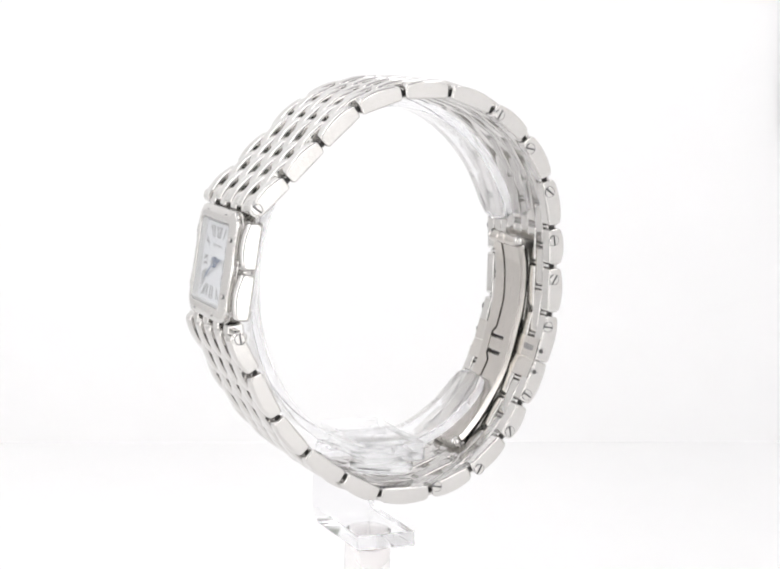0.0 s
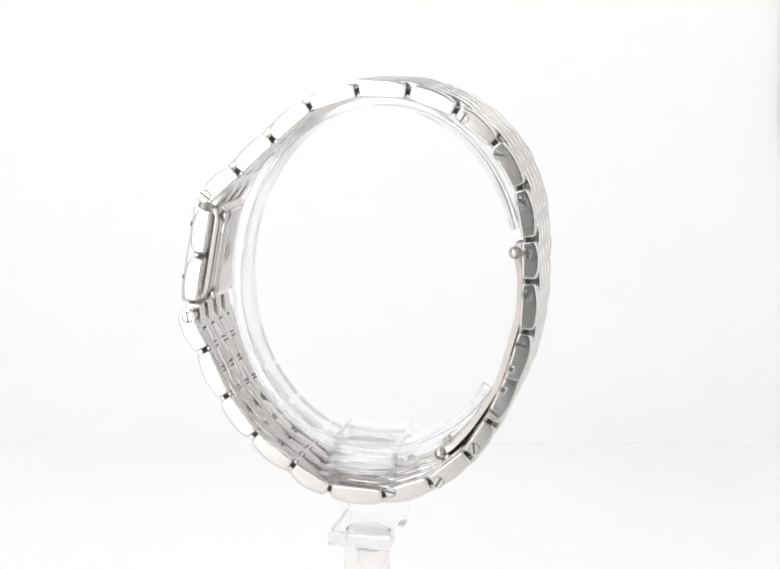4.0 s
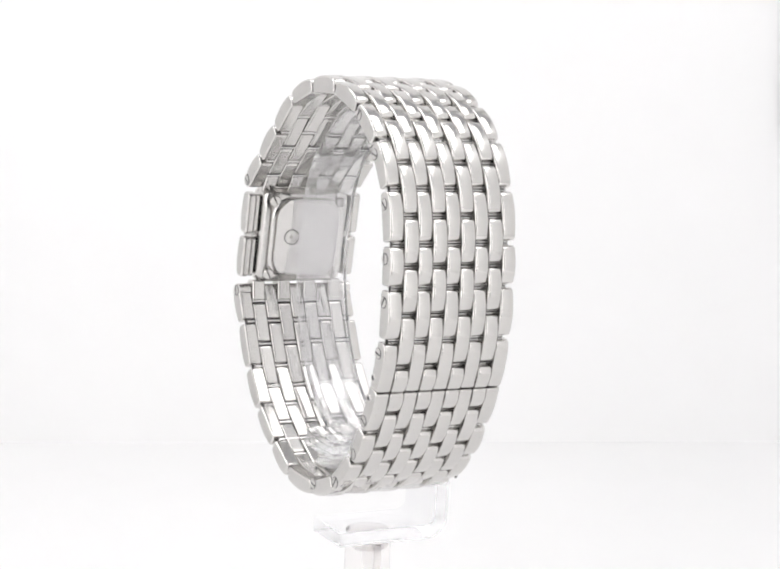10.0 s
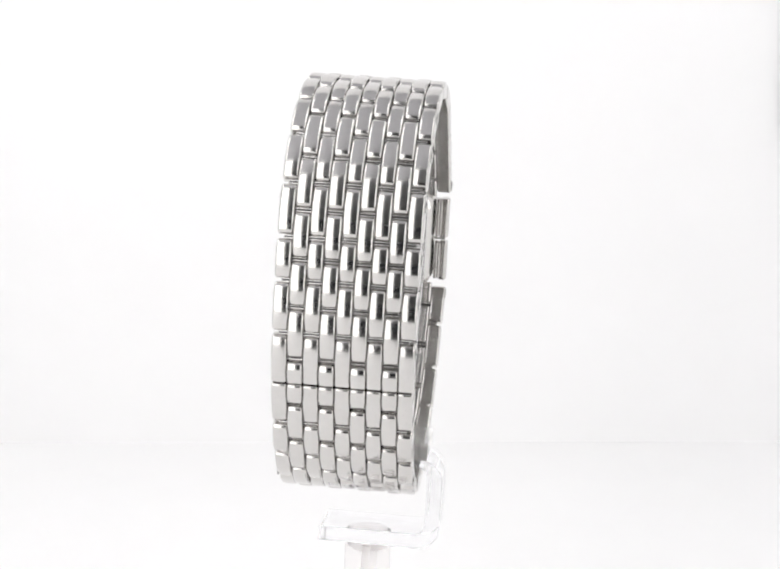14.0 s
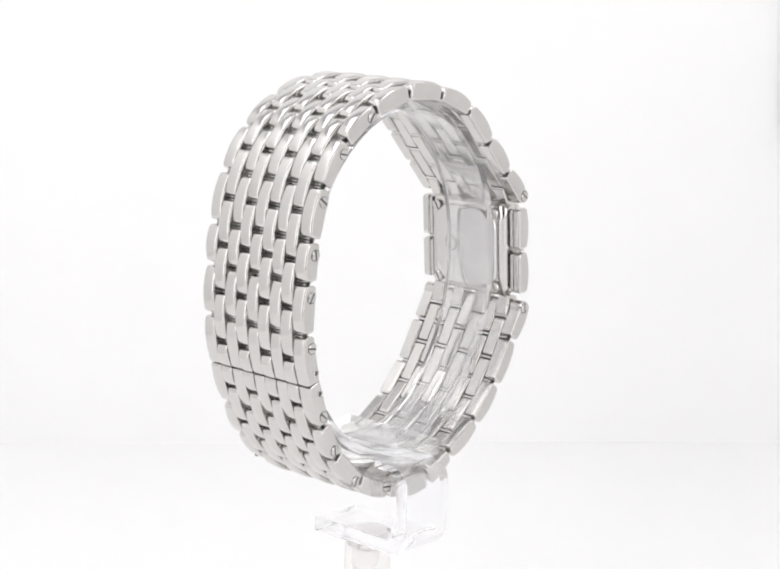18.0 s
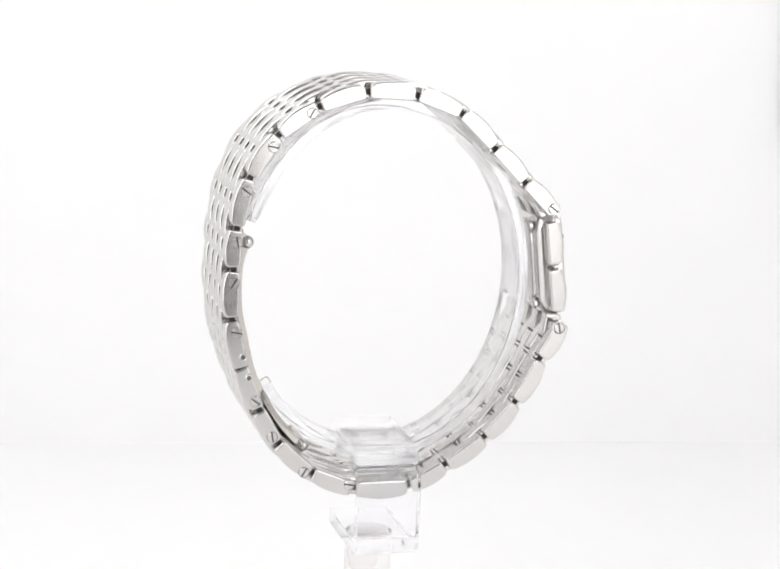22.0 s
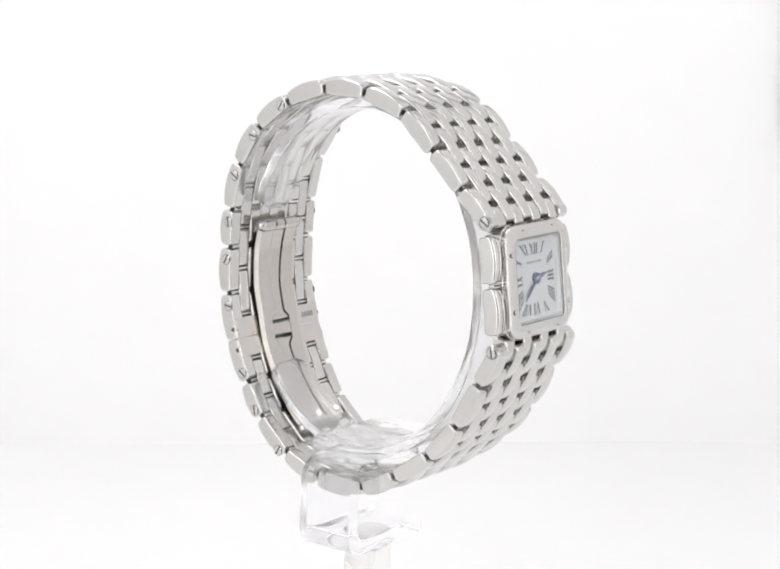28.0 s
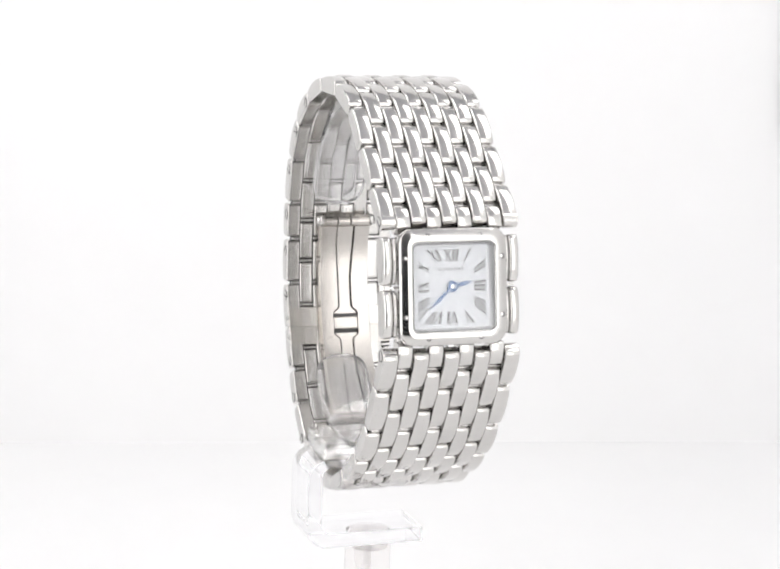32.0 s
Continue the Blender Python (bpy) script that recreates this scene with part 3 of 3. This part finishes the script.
    part("recessed_crown", ring_mesh("recessed_crown", 0.85, 1.2, 0, 0.25, STEEL), None, body, "", Matrix.Translation((2.6 * MM, 0.2 * MM, -4.40 * MM)) @ Matrix.Rotation(-math.pi / 2, 4, "X"))
    # dark ring standing in for the shaded groove round the crown
    part("crown_groove", ring_mesh("crown_groove", 1.19, 1.36, 0, 0.24, SHADED), None, body, "", Matrix.Translation((2.6 * MM, 0.2 * MM, -4.40 * MM)) @ Matrix.Rotation(-math.pi / 2, 4, "X"))
    part("crown_dot", rod([(0.34 * MM, 0.0), (0.30 * MM, 0.12 * MM), (0.12 * MM, 0.18 * MM)], 16), STEEL, body, "", Matrix.Translation((2.6 * MM, 0.2 * MM, -4.52 * MM)) @ Matrix.Rotation(-math.pi / 2, 4, "X"))
    # two links at each flank of the case
    for x in (-9.35, 9.35):
        sign = 1 if x > 0 else -1
        outer = link_mesh(7.5, 1.6, 0, 0, -1.4, 0.75, 1.4, 0.42, sign)
        inner = link_mesh(7.3, 0.6, 0, 0, -1.3, 0.6, 1.2, 0.16)
        for y in (3.78, -3.78):
            for name, me, at in (("flank_link", outer, 9.675), ("flank_plate", inner, 8.56)):
                part(name, me, None, body, "", Matrix(((0, 1, 0, sign * at * MM), (1, 0, 0, y * MM), (0, 0, 1, -1.55 * MM), (0, 0, 0, 1))))
        part("flank_pin", box(2.2 * MM, 0.34 * MM, 0.8 * MM, x * 0.945 * MM, 0, -1.5 * MM, 0.1 * MM), STEEL, body)
        for y in (-5.3, -2.2, 2.2, 5.3):
            part("flank_pin", box(1.2 * MM, 0.7 * MM, 0.7 * MM, x * 0.89 * MM, y * MM, -1.8 * MM, 0.15 * MM), STEEL, body)


watch = tagged(new("wristwatch"), "polished steel bracelet watch with a square white dial", "watch")
bracelet(watch)
clasp(watch)
watch_case(watch)


# ---- the clear stand ----
def stand_parts(stand):
    mid = 2.6
    # open ring that the bracelet hangs on
    cx, cz, rx, rz = 0.2, 9.5, 23.2, 28.4
    path = [Vector(((cx + rx * math.cos(radians(a))) * MM, (cz + rz * math.sin(radians(a))) * MM)) for a in np.linspace(19, 323, 260)]

    def edges(u):
        e = min(u, 1 - u) * 40
        w = 4.4 if e > 1 else 4.4 * (0.4 + 0.6 * math.sqrt(max(0.0, 1 - (1 - e) ** 2)))
        return (mid - w) * MM, (mid + w) * MM

    part("ring", ribbon(path, edges, -1.6 * MM, 0.2 * MM), SCUFFED, stand, "clear acrylic open ring")
    # stack of plates inside the bracelet, over a round foot
    def slab(w, h, levels):
        return loft([((w - 2 * i) * MM, (h - 2 * i) * MM, 0.3 * MM, z * MM) for z, i in levels])

    levels = []
    for k in range(3):
        z = -18.5 + 0.98 * k
        levels += [(z, 0.12), (z + 0.07, 0.0), (z + 0.80, 0.0), (z + 0.87, 0.12)]
    part("block", slab(10.1, 18.8, levels), BLOCKMAT, stand, "clear block of three stacked acrylic plates", Matrix.Translation((-0.15 * MM, 2.3 * MM, 0)))
    puck = rod([(4.6 * MM, -20.7 * MM), (5.0 * MM, -20.5 * MM), (5.0 * MM, -18.7 * MM), (4.9 * MM, -18.56 * MM)], 40)
    part("round_foot", puck, BLOCKMAT, stand, "round clear foot under the block", Matrix.Translation((-0.15 * MM, -1.8 * MM, 0)) @ Matrix.Rotation(math.pi / 2, 4, "X"), 30)
    # bracket: arm above the bracelet's bottom, upright beside it, arm below it
    thick, y_out = 2.35, 14.3
    z_top, z_bot, arm = -18.55, -33.0, 1.2
    corner = 3.4
    outer = [(7.2, z_top), (y_out - corner, z_top)]
    outer += [(y_out - corner + corner * math.sin(radians(a)), z_top - corner + corner * math.cos(radians(a))) for a in range(10, 91, 10)]
    outer += [(y_out - corner + corner * math.cos(radians(a)), z_bot + corner - corner * math.sin(radians(a))) for a in range(0, 91, 10)]
    outer += [(-4.8, z_bot)]
    inr = corner - thick + 0.6
    yi = y_out - thick
    inner = [(-4.8, z_bot + thick), (yi - inr, z_bot + thick)]
    inner += [(yi - inr + inr * math.sin(radians(a)), z_bot + thick + inr - inr * math.cos(radians(a))) for a in range(15, 91, 15)]
    inner += [(yi - inr + inr * math.cos(radians(a)), z_top - arm - inr + inr * math.sin(radians(a))) for a in range(0, 91, 15)]
    inner += [(7.2, z_top - arm)]
    bm = bmesh.new()
    pts = outer + inner
    a = [bm.verts.new((-5.1 * MM, y * MM, z * MM)) for y, z in pts]
    b = [bm.verts.new((4.8 * MM, y * MM, z * MM)) for y, z in pts]
    bm.faces.new(a)
    bm.faces.new(b[::-1])
    for i in range(len(pts)):
        k = (i + 1) % len(pts)
        bm.faces.new((a[i], b[i], b[k], a[k]))
    bevelled(bm, 0.18 * MM, 2, 40)
    part("bracket", bm, CLEAR, stand, "clear acrylic bracket with rounded corners")


stand = tagged(new("watch_stand"), "clear acrylic watch stand with an open ring", "display stand")
stand_parts(stand)


# ---- the spindle under the stand ----
def spindle_pose(t):
    angle = 0.32571 - 0.150521 * t + 1.319e-5 * (t - 16) ** 2
    return AXIS @ Matrix.Translation((0, 0, -0.0332)) @ Matrix.Rotation(angle, 4, "Z")


def spindle_parts(post):
    """A clear tube with a frosted peg in it; it stands on the floor."""
    deep = (AXIS @ Matrix.Translation((0, 0, -0.0332))).translation.z / math.cos(radians(2.5)) - 0.0003
    upright = Matrix.Rotation(math.pi / 2, 4, "X")
    sleeve = rod([(3.4 * MM, 0.0), (3.7 * MM, -0.25 * MM), (3.7 * MM, -12 * MM), (4.5 * MM, -13 * MM), (4.6 * MM, -deep)], 40)
    part("sleeve", sleeve, POSTMAT, post, "clear plastic sleeve", upright)
    tab = [(-2.3, -0.6), (2.3, -0.6), (2.3, -3.6)]
    tab += [(2.3 * math.cos(radians(a)), -3.6 - 2.0 * math.sin(radians(a))) for a in range(15, 180, 15)]
    tab += [(-2.3, -3.6)]
    peg = prism([(x * MM, z * MM) for x, z in tab], -0.7 * MM, 0.7 * MM)
    part("peg", bevelled(peg, 0.15 * MM, 2, 40), PEGMAT, post, "frosted white peg with a rounded end", Matrix.Translation((0.9 * MM, 0.4 * MM, 0)))
    collar = rod([(2.9 * MM, -0.3 * MM), (2.9 * MM, -1.5 * MM), (2.6 * MM, -1.7 * MM)], 32)
    part("collar", collar, PEGMAT, post, "", upright)


post = tagged(new("turntable_spindle"), "clear plastic spindle with a frosted peg under the stand", "spindle")
spindle_parts(post)


# ---- what turns ----
def motions():
    rows = [(k * 0.5, turned(k * 0.5)) for k in range(65)]
    walk(watch, rows)
    walk(stand, rows)
    walk(post, [(k * 0.5, spindle_pose(k * 0.5)) for k in range(65)])


motions()
